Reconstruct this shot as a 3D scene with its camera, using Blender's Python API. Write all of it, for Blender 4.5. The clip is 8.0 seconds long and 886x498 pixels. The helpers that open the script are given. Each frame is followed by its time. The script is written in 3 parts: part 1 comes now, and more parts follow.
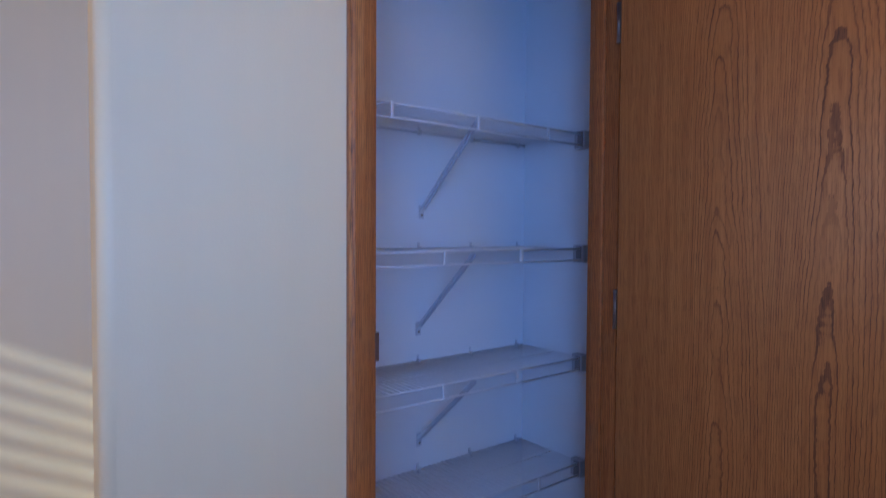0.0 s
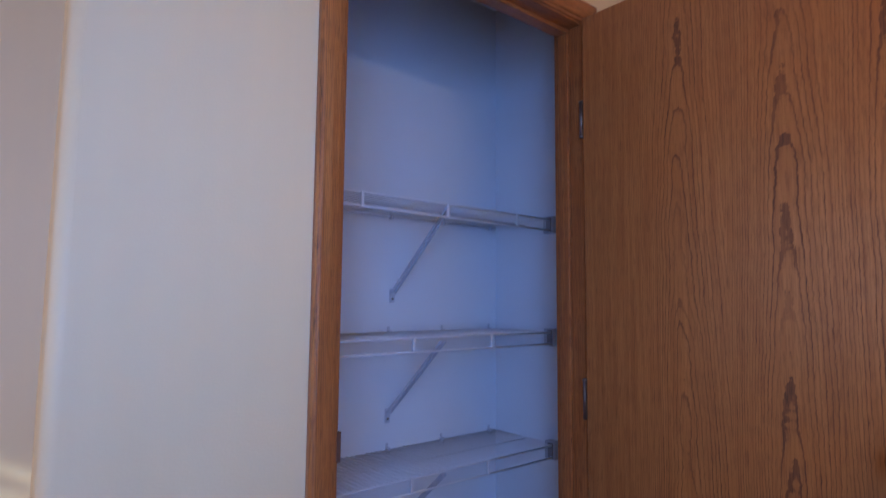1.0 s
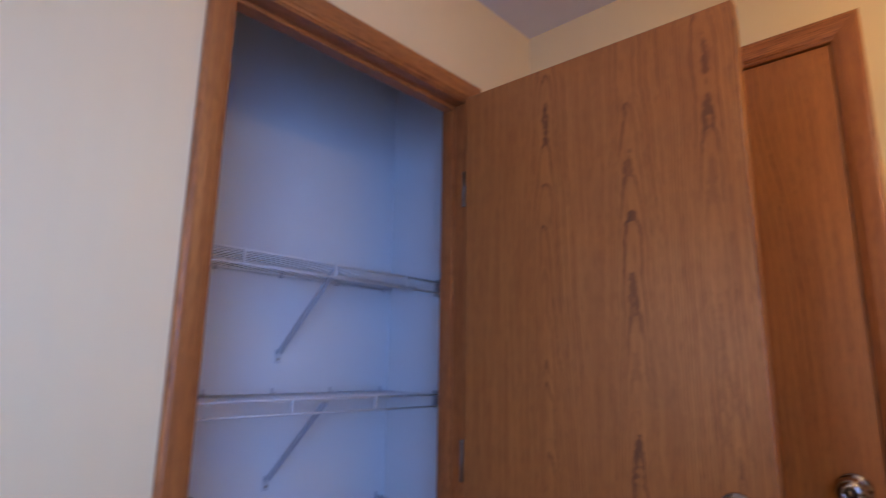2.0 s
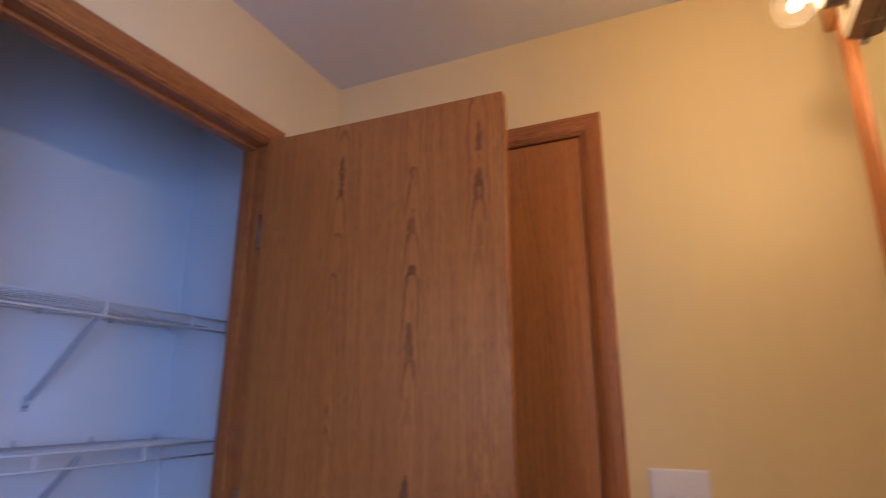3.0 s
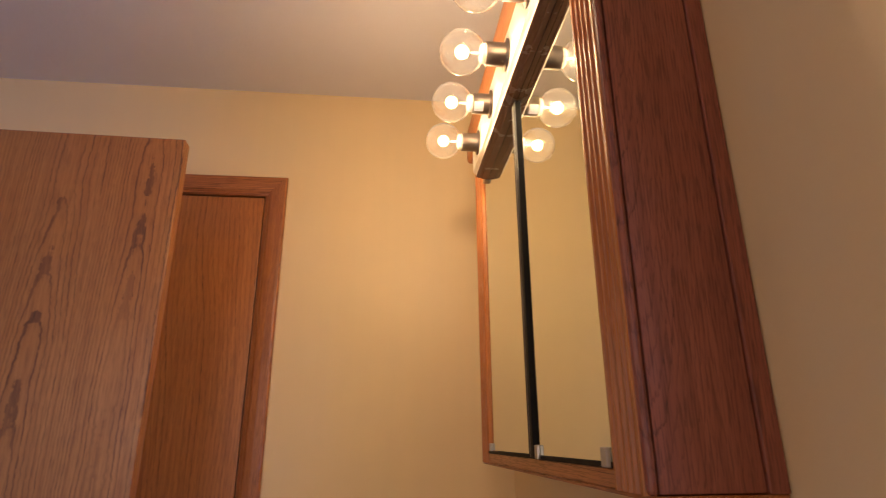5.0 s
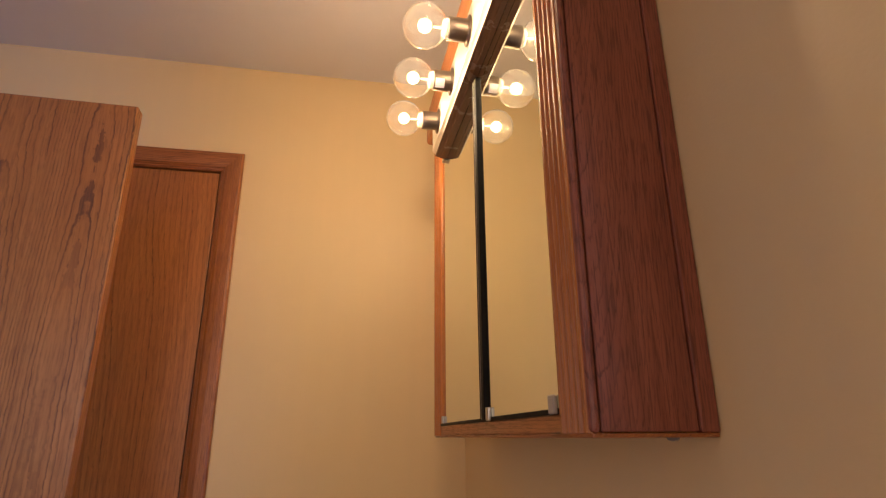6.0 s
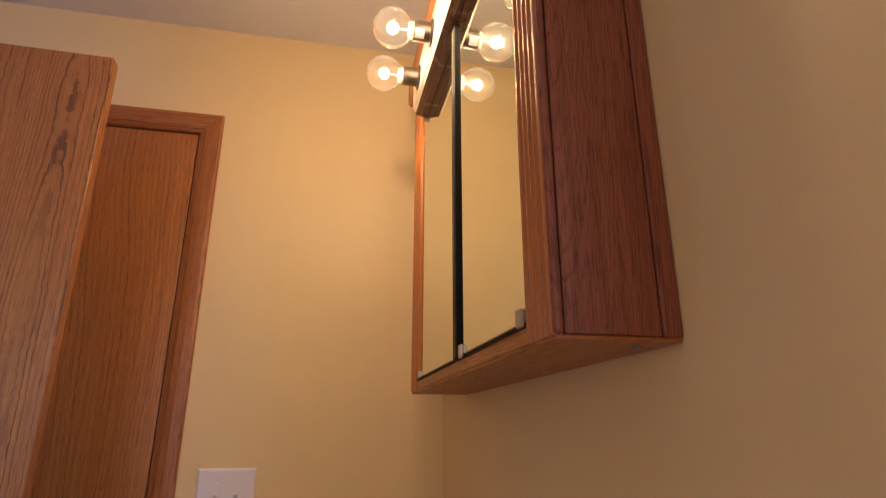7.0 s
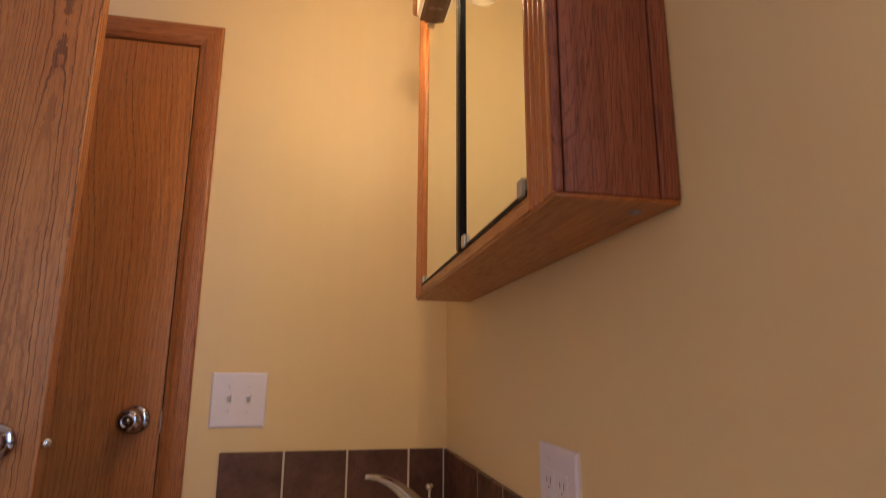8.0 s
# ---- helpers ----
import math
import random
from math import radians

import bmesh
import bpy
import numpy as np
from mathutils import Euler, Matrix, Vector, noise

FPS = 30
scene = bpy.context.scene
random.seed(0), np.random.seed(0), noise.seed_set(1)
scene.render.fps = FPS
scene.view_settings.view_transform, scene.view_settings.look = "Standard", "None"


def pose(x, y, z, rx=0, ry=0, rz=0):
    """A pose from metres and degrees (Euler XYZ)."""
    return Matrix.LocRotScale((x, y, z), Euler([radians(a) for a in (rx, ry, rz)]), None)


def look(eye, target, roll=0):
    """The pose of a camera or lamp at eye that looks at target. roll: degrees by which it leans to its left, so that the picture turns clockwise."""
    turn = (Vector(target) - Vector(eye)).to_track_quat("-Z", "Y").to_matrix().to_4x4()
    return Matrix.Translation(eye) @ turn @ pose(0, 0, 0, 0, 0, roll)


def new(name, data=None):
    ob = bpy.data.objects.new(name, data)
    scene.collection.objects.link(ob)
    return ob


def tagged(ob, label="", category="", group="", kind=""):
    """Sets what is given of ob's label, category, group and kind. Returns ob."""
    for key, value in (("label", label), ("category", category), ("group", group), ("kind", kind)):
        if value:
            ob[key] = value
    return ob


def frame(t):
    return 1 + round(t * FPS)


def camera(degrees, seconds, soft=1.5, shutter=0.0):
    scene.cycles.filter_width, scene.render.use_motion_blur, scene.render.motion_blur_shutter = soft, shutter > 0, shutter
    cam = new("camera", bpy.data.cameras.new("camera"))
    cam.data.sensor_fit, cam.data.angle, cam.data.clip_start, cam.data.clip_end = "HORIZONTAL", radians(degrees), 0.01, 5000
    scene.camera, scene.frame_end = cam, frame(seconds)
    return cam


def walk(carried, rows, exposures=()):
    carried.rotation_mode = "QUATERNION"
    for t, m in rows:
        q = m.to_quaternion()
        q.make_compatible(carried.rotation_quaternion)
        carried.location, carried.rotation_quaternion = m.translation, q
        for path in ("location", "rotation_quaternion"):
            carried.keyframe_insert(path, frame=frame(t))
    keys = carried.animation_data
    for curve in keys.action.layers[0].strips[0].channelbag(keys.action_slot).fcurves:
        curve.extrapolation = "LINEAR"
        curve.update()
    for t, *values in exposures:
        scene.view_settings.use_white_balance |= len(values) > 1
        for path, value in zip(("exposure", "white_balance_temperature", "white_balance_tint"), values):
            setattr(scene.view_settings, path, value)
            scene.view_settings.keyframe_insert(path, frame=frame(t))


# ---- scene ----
cam = camera(76.0, 8.0, 1.1, 0.6)
PATH = [
    (0, (-1.562, 0.659, 1.239), (-0.356, 2.253, 1.18), 0.3),
    (0.5, (-1.558, 0.65, 1.27), (-0.327, 2.225, 1.347), 0.3),
    (1, (-1.547, 0.642, 1.288), (-0.286, 2.184, 1.469), 0.5),
    (1.2, (-1.54, 0.624, 1.294), (-0.27, 2.153, 1.518), 0.4),
    (2.3, (-1.493, 0.511, 1.278), (0.041, 1.706, 1.746), 0.6),
    (2.5, (-1.491, 0.483, 1.285), (0.118, 1.568, 1.77), 0.4),
    (3, (-1.513, 0.445, 1.303), (0.244, 1.245, 1.826), -0.0),
    (3.5, (-1.529, 0.398, 1.32), (0.323, 0.903, 1.877), -0.3),
    (4, (-1.551, 0.387, 1.347), (0.355, 0.593, 1.916), -0.54),
    (4.5, (-1.572, 0.345, 1.373), (0.337, 0.313, 1.966), -0.2),
    (4.7, (-1.566, 0.349, 1.372), (0.333, 0.234, 1.989), -0.3),
    (5.8, (-1.566, 0.346, 1.329), (0.307, 0.034, 1.959), -0.2),
    (6, (-1.566, 0.35, 1.318), (0.301, 0.001, 1.946), -0.3),
    (6.5, (-1.55, 0.339, 1.281), (0.31, -0.039, 1.911), -0.0),
    (7, (-1.542, 0.326, 1.239), (0.322, -0.068, 1.85), 0.0),
    (7.5, (-1.536, 0.318, 1.203), (0.352, -0.077, 1.733), 0.2),
    (8, (-1.535, 0.322, 1.163), (0.383, -0.065, 1.579), 0.3),
]
# seconds, stops, kelvin, tint: the camera opens up and warms as it turns to the lamps
EXPOSURES = [(0.0, -0.26, 5480, 14), (0.5, -0.25, 5720, 18), (1.2, -0.22, 5980, 20), (2.5, 0.02, 6680, 19), (3.5, -0.10, 6740, 20), (4.7, -0.08, 6820, 24), (6.0, -0.09, 6880, 24), (7.0, -0.04, 6880, 23), (8.0, 0.08, 6720, 19)]
walk(cam, [(t, look(eye, target, roll)) for t, eye, target, roll in PATH], EXPOSURES)

# world, sun, added daylight and fill lamps
world = bpy.data.worlds.new("world")
scene.world = world
world.use_nodes = True
sky = world.node_tree.nodes.new("ShaderNodeTexSky")
sky.sky_type, sky.sun_disc = "NISHITA", False
SUN_AZ, SUN_EL = radians(20), radians(26)
sky.sun_elevation, sky.sun_rotation = SUN_EL, radians(250)
world.node_tree.links.new(sky.outputs[0], world.node_tree.nodes["Background"].inputs[0])
world.node_tree.nodes["Background"].inputs[1].default_value = 0.08


def lamp(name, kind, power, color, m):
    data = bpy.data.lights.new(name, kind)
    data.energy, data.color = power, color
    ob = new(name, data)
    ob.matrix_world = m
    return ob


sun_way = Vector((math.cos(SUN_AZ) * math.cos(SUN_EL), math.sin(SUN_AZ) * math.cos(SUN_EL), -math.sin(SUN_EL)))
sun = lamp("sun", "SUN", 3.0, (0.76, 0.95, 1.0), look((0, 0, 0), sun_way))
sun.data.angle = radians(0.75)
# Unseen blue daylight lamp behind the camera, added to light closet and north wall.
day = lamp("daylight_fill", "AREA", 11.2, (0.165, 0.405, 1.0), look((-1.95, -0.01, 1.45), (-0.95, 1.80, 1.34)))
day.data.shape, day.data.size, day.data.size_y = "RECTANGLE", 0.75, 1.0
day.data.spread = radians(95)
# Warm fill added at the west window to lift cabinet side and south wall.
blinds = lamp("blinds_fill", "AREA", 7.4, (0.98, 0.86, 0.79), look((-3.33, 1.475, 1.48), (0, 0.70, 2.25)))
blinds.data.shape, blinds.data.size, blinds.data.size_y = "RECTANGLE", 1.0, 1.05
BULB_POWER = 0.69
BULB_COLOR = (1.0, 0.690, 0.226)

# ---- materials ----


class Nodes:
    """A short way to write node materials."""

    def __init__(self, name):
        self.mat = bpy.data.materials.new(name)
        self.mat.use_nodes = True
        self.tree = self.mat.node_tree
        self.bsdf = self.tree.nodes["Principled BSDF"]

    def put(self, socket, value):
        if isinstance(value, bpy.types.NodeSocket):
            self.tree.links.new(value, socket)
        elif isinstance(value, (tuple, list)) and len(value) == 3 and socket.type == "RGBA":
            socket.default_value = (*value, 1)
        else:
            socket.default_value = value

    def coords(self):
        split = self.tree.nodes.new("ShaderNodeSeparateXYZ")
        self.put(split.inputs[0], self.tree.nodes.new("ShaderNodeTexCoord").outputs["Object"])
        return split.outputs

    def vec(self, x, y, z):
        n = self.tree.nodes.new("ShaderNodeCombineXYZ")
        for s, v in zip(n.inputs, (x, y, z)):
            self.put(s, v)
        return n.outputs[0]

    def math(self, op, a, b=0.0, c=0.0):
        n = self.tree.nodes.new("ShaderNodeMath")
        n.operation = op
        for s, v in zip(n.inputs, (a, b, c)):
            self.put(s, v)
        return n.outputs[0]

    def noise(self, vector, scale, detail=3.0, rough=0.5):
        n = self.tree.nodes.new("ShaderNodeTexNoise")
        self.put(n.inputs["Vector"], vector)
        n.inputs["Scale"].default_value, n.inputs["Detail"].default_value, n.inputs["Roughness"].default_value = scale, detail, rough
        return n.outputs[0]

    def ramp(self, value, stops):
        n = self.tree.nodes.new("ShaderNodeValToRGB")
        self.put(n.inputs[0], value)
        e = n.color_ramp.elements
        while len(e) < len(stops):
            e.new(0.5)
        for el, (p, c) in zip(e, stops):
            el.position = p
            el.color = (*c, 1) if isinstance(c, tuple) else (c, c, c, 1)
        return n.outputs[0]

    def mix(self, fac, a, b, blend="MIX"):
        n = self.tree.nodes.new("ShaderNodeMix")
        n.data_type, n.blend_type = "RGBA", blend
        self.put(n.inputs[0], fac)
        self.put(n.inputs[6], a)
        self.put(n.inputs[7], b)
        return n.outputs[2]

    def bump(self, height, strength, distance):
        n = self.tree.nodes.new("ShaderNodeBump")
        self.put(n.inputs["Height"], height)
        n.inputs["Strength"].default_value, n.inputs["Distance"].default_value = strength, distance
        self.put(self.bsdf.inputs["Normal"], n.outputs[0])

    def set(self, **values):
        for key, value in values.items():
            self.put(self.bsdf.inputs[key.replace("_", " ").title() if key not in ("ior",) else "IOR"], value)
        return self.mat


def paint(name, color, vary=0.05, rough=0.6, relief=0.25, relief_scale=220.0, streak=0.0):
    """Rolled wall paint: faint patches, fine orange-peel relief, vertical roller streaks."""
    n = Nodes(name)
    x, y, z = n.coords()
    v = n.vec(x, y, z)
    big = n.noise(v, 1.7, 4.0)
    fine = n.noise(v, relief_scale, 2.0)
    roller = n.noise(n.vec(n.math("MULTIPLY", x, 26.0), n.math("MULTIPLY", y, 26.0), n.math("MULTIPLY", z, 1.4)), 1.0, 3.0)
    low = tuple(c * (1 - vary) for c in color)
    high = tuple(min(1.0, c * (1 + vary)) for c in color)
    col = n.mix(n.ramp(big, [(0.3, 0.0), (0.7, 1.0)]), low, high)
    if streak:
        col = n.mix(n.ramp(roller, [(0.35, streak), (0.65, 0.0)]), col, tuple(c * 0.85 for c in color))
    n.bump(n.math("ADD", fine, n.math("MULTIPLY", roller, 0.5)), relief, 0.0012)
    return n.set(base_color=col, roughness=n.ramp(roller, [(0.3, rough - 0.07), (0.7, rough + 0.05)]))


def oak(name, along, light, mid, dark, rings=75.0, center=0.0, fold=0.0, tilt=0.07, bow=0.02, gloss=0.36, line=0.75, wave=1.0, skew=0.0, vfreq=1.4, shift=0.05, pore_mix=0.30, jag=0.2, ripple=0.002, blot=0.0, third=0.0, dashes=0.45):
    """Stained oak: plain-sawn arches from tilted growth rings, short dark pores along the grain."""
    n = Nodes(name)
    c = n.coords()
    v = c["xyz".index(along)]
    u = n.math("ADD", *[c["xyz".index(a)] for a in "xyz" if a != along])
    if along != "z":
        u = n.math("ADD", c[2], c[1 if along == "x" else 0])
    uw = n.noise(n.vec(n.math("MULTIPLY", u, 3.0), n.math("MULTIPLY", v, vfreq), 0.0), 1.0, 3.0, 0.55)
    wob = n.math("MULTIPLY", n.math("SUBTRACT", uw, 0.5), 0.040 * wave)
    small = n.noise(n.vec(n.math("MULTIPLY", u, 22.0), n.math("MULTIPLY", v, 55.0), 3.0), 1.0, 2.0)
    us = n.math("SUBTRACT", u, center)
    side = us
    if fold:
        us = n.math("SUBTRACT", n.math("ABSOLUTE", us), fold)
    if third:
        us = n.math("MINIMUM", n.math("ABSOLUTE", us), n.math("ABSOLUTE", n.math("SUBTRACT", side, third)))
    drift = n.noise(n.vec(n.math("MULTIPLY", u, 2.2), n.math("MULTIPLY", v, 0.7), 4.0), 1.0, 2.0)
    us = n.math("ADD", us, n.math("MULTIPLY", n.math("SUBTRACT", drift, 0.5), shift))
    d = n.math("ADD", n.math("MULTIPLY_ADD", v, tilt, bow), wob)
    d = n.math("ADD", d, n.math("MULTIPLY", side, 0.12))
    r = n.math("SQRT", n.math("ADD", n.math("MULTIPLY", us, us), n.math("MULTIPLY", d, d)))
    if skew:
        r = n.math("MULTIPLY", r, n.math("MAXIMUM", n.math("MULTIPLY_ADD", side, skew, 1.0), 0.4))
    teeth = n.noise(n.vec(n.math("MULTIPLY", u, 420.0), n.math("MULTIPLY", v, 34.0), 2.0), 1.0, 2.0)
    r = n.math("ADD", r, n.math("MULTIPLY", n.math("SUBTRACT", small, 0.5), ripple))
    turns = n.math("MULTIPLY", n.math("ADD", r, n.math("MULTIPLY", wob, 0.35)), rings)
    ring = n.math("FRACT", n.math("ADD", turns, n.math("MULTIPLY", n.math("SUBTRACT", teeth, 0.5), jag)))
    if blot:
        near = n.ramp(n.math("ABSOLUTE", us), [(0.0, blot), (0.022, 0.0)])
        near = n.math("MULTIPLY", near, n.math("LESS_THAN", side, 0.0))
        ring = n.math("MINIMUM", n.math("ADD", ring, near), 0.95)
    index = n.tree.nodes.new("ShaderNodeTexWhiteNoise")
    index.noise_dimensions = "1D"
    n.put(index.inputs["W"], n.math("FLOOR", turns))
    lines = n.ramp(ring, [(0.0, 0.1), (0.04, 0.0), (0.55, 0.0), (0.76, 0.20), (0.86, 1.0), (0.95, 1.0), (1.0, 0.1)])
    pore = n.noise(n.vec(n.math("MULTIPLY", u, 520.0), n.math("MULTIPLY", v, 20.0), 0.0), 1.0, 2.0, 0.6)
    pores = n.ramp(pore, [(0.52, 0.0), (0.60, 1.0)])
    fibre = n.noise(n.vec(n.math("MULTIPLY", u, 110.0), n.math("MULTIPLY", v, 3.0), 1.0), 1.0, 3.0)
    patch = n.noise(n.vec(n.math("MULTIPLY", u, 5.0), n.math("MULTIPLY", v, 1.2), 6.0), 1.0, 2.0)
    col = n.mix(n.ramp(fibre, [(0.36, 0.0), (0.62, 1.0)]), light, mid)
    col = n.mix(n.ramp(patch, [(0.35, 0.0), (0.7, 0.45)]), col, mid)
    lines = n.math("MULTIPLY", lines, n.math("MULTIPLY_ADD", index.outputs[0], 0.65, 0.35))
    broken = n.math("MULTIPLY", lines, n.ramp(n.noise(n.vec(n.math("MULTIPLY", u, 30.0), n.math("MULTIPLY", v, 4.0), 9.0), 1.0, 2.0), [(0.25, 0.65), (0.6, 1.0)]))
    dash = n.ramp(n.noise(n.vec(n.math("MULTIPLY", u, 330.0), n.math("MULTIPLY", v, 26.0), 5.0), 1.0, 2.0), [(0.36, 1.0 - dashes), (0.56, 1.0)])
    broken = n.math("MULTIPLY", broken, dash)
    mask = n.math("MAXIMUM", n.math("MULTIPLY", broken, line), n.math("MULTIPLY", pores, pore_mix))
    mask = n.math("MINIMUM", n.math("ADD", mask, n.math("MULTIPLY", n.math("MULTIPLY", broken, pores), 0.3)), 1.0)
    col = n.mix(mask, col, dark)
    n.bump(n.math("SUBTRACT", 1.0, mask), 0.16, 0.0006)
    return n.set(base_color=col, roughness=n.math("MULTIPLY_ADD", mask, 0.22, gloss))


def metal(name, color, rough, brushed=0.0):
    n = Nodes(name)
    x, y, z = n.coords()
    g = n.noise(n.vec(n.math("MULTIPLY", x, 40.0), n.math("MULTIPLY", y, 40.0), n.math("MULTIPLY", z, 40.0)), 1.0, 4.0)
    if brushed:
        s = n.noise(n.vec(n.math("MULTIPLY", x, 6.0), n.math("MULTIPLY", y, 900.0), n.math("MULTIPLY", z, 900.0)), 1.0, 2.0)
        n.bump(s, brushed, 0.0003)
    return n.set(base_color=color, metallic=1.0, roughness=n.ramp(g, [(0.3, rough), (0.75, rough + 0.08)]))


def plain(name, color, rough, vary=0.04):
    n = Nodes(name)
    x, y, z = n.coords()
    g = n.noise(n.vec(x, y, z), 35.0, 4.0)
    col = n.mix(g, tuple(c * (1 - vary) for c in color), tuple(min(1, c * (1 + vary)) for c in color))
    return n.set(base_color=col, roughness=n.ramp(g, [(0.3, rough - 0.04), (0.7, rough + 0.05)]))


def tile_mat():
    n = Nodes("brown_ceramic")
    x, y, z = n.coords()
    info = n.tree.nodes.new("ShaderNodeObjectInfo")
    v = n.vec(n.math("ADD", x, n.math("MULTIPLY", info.outputs["Random"], 7.0)), y, z)
    a, b = n.noise(v, 14.0, 5.0, 0.6), n.noise(v, 60.0, 4.0, 0.6)
    col = n.mix(n.ramp(a, [(0.35, 0.0), (0.68, 1.0)]), (0.068, 0.025, 0.017), (0.155, 0.066, 0.045))
    col = n.mix(n.ramp(b, [(0.5, 0.0), (0.75, 0.5)]), col, (0.030, 0.015, 0.011))
    n.bump(n.math("ADD", a, b), 0.25, 0.001)
    return n.set(base_color=col, roughness=n.ramp(b, [(0.3, 0.30), (0.7, 0.5)]))


def glass_mat(name, rough=0.0, tint=(1, 1, 1)):
    n = Nodes(name)
    return n.set(base_color=tint, roughness=rough, transmission_weight=1.0, ior=1.45)


def hazy_glass(name, haze):
    """Clear glass plus a faint translucent layer that imitates lens glare round the lamp."""
    n = Nodes(name)
    mat = n.set(base_color=(1, 1, 1), roughness=0.0, transmission_weight=1.0, ior=1.45)
    glare_layer = n.tree.nodes.new("ShaderNodeBsdfTranslucent")
    glare_layer.inputs["Color"].default_value = (0.9, 0.88, 0.86, 1)
    both = n.tree.nodes.new("ShaderNodeMixShader")
    both.inputs[0].default_value = haze
    n.tree.links.new(n.bsdf.outputs[0], both.inputs[1])
    n.tree.links.new(glare_layer.outputs[0], both.inputs[2])
    n.tree.links.new(both.outputs[0], n.tree.nodes["Material Output"].inputs[0])
    return mat


def glow_mat(name, color, strength):
    n = Nodes(name)
    return n.set(base_color=(1, 1, 1), emission_color=color, emission_strength=strength)


WALL = paint("cream_wall_paint", (0.84, 0.632, 0.345), 0.03, 0.55, 0.2, streak=0.10)
CLOSET = paint("white_closet_paint", (0.74, 0.75, 0.77), 0.03, 0.7, 0.35)
CEIL = paint("ceiling_texture", (0.72, 0.68, 0.68), 0.04, 0.85, 0.5, 90.0)
FLOOR = plain("beige_vinyl", (0.55, 0.45, 0.35), 0.5, 0.12)
DOOR_OAK = oak("oak_door", "z", (0.46, 0.178, 0.049), (0.37, 0.132, 0.035), (0.105, 0.034, 0.014), 185.0, -0.350, 0.105, 0.030, 0.006, gloss=0.31, line=1.0, wave=1.05, skew=1.2, pore_mix=0.34, jag=0.34, ripple=0.0030, blot=0.13, third=-0.285, dashes=0.22)
DOOR_OAK_B = oak("oak_door_far", "z", (0.54, 0.193, 0.042), (0.43, 0.143, 0.031), (0.105, 0.034, 0.011), 95.0, 0.22, 0.0, 0.12, 0.03, wave=1.3, line=0.82, vfreq=1.0, shift=0.16, pore_mix=0.30, jag=0.5, ripple=0.0035, dashes=0.6)
TRIM_Z = oak("oak_trim_upright", "z", (0.50, 0.176, 0.046), (0.38, 0.120, 0.031), (0.080, 0.024, 0.009), 230.0, 0.3, 0.0, 0.02, 0.05, 0.34, 1.0, 0.25, pore_mix=0.42, jag=0.5, ripple=0.0012)
TRIM_X = oak("oak_trim_along_x", "x", (0.50, 0.176, 0.046), (0.38, 0.120, 0.031), (0.080, 0.024, 0.009), 230.0, 0.3, 0.0, 0.02, 0.05, 0.34, 1.0, 0.25, pore_mix=0.42, jag=0.5, ripple=0.0012)
TRIM_Y = oak("oak_trim_along_y", "y", (0.50, 0.176, 0.046), (0.38, 0.120, 0.031), (0.080, 0.024, 0.009), 230.0, 0.3, 0.0, 0.02, 0.05, 0.34, 1.0, 0.25, pore_mix=0.42, jag=0.5, ripple=0.0012)
# Side panel and stiles use a darker, redder oak than the uprights.
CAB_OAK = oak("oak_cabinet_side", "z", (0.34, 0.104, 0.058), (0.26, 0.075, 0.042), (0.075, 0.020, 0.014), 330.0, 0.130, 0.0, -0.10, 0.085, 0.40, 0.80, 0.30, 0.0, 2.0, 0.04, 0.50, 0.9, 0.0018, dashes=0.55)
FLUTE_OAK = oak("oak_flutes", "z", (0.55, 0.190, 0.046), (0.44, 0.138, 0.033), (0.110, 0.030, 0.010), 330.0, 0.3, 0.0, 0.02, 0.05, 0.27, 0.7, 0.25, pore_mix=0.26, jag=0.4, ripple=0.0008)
CHROME = metal("chrome", (0.78, 0.76, 0.74), 0.07)
KNOB = metal("polished_knob_metal", (0.46, 0.43, 0.44), 0.10)
NICKEL = metal("satin_nickel", (0.27, 0.215, 0.175), 0.34, 0.2)
BARMETAL = metal("brushed_bar_face", (0.88, 0.83, 0.74), 0.42, 0.15)
HINGE = metal("worn_hinge_steel", (0.30, 0.26, 0.24), 0.40)
BRONZE = plain("dark_bronze_edge", (0.15, 0.072, 0.046), 0.24, 0.15)
STEEL = metal("hinge_steel", (0.34, 0.30, 0.26), 0.4)
MIRROR = metal("silvered_glass", (0.80, 0.83, 0.74), 0.0)
WIRE = plain("white_vinyl_wire", (0.72, 0.72, 0.74), 0.35)
BRACE = plain("grey_steel_brace", (0.60, 0.60, 0.64), 0.45)
GREYPLASTIC = plain("grey_plastic", (0.44, 0.44, 0.47), 0.5)
BLACK = plain("black_plastic", (0.006, 0.005, 0.005), 0.55)
BLACK.node_tree.nodes["Principled BSDF"].inputs["Specular IOR Level"].default_value = 0.15
CLIP_PLASTIC = plain("clip_plastic", (0.40, 0.34, 0.27), 0.3)
CLIP = metal("dull_clip_steel", (0.50, 0.47, 0.44), 0.32)
SWITCH = plain("white_plastic", (0.82, 0.77, 0.86), 0.35)
SLOT = plain("grey_slot", (0.24, 0.22, 0.22), 0.6)
GREYPLATE = plain("pale_grey_plastic", (0.68, 0.66, 0.68), 0.45)
GROUT = plain("pale_grout", (0.62, 0.55, 0.46), 0.8)
TILE = tile_mat()
COUNTER = plain("speckled_counter", (0.55, 0.47, 0.38), 0.3, 0.2)
BLIND = plain("white_blind", (0.78, 0.78, 0.76), 0.5)
GLASS = hazy_glass("clear_bulb_glass", 0.0045)
FROSTED = glass_mat("frosted_glass", 0.6)
FILAMENT = glow_mat("glowing_filament", (1.0, 0.84, 0.62), 240.0)
CERAMIC = plain("bulb_collar", (0.75, 0.70, 0.60), 0.5)
SINK = plain("sink_porcelain", (0.82, 0.80, 0.76), 0.15)

# ---- mesh helpers ----


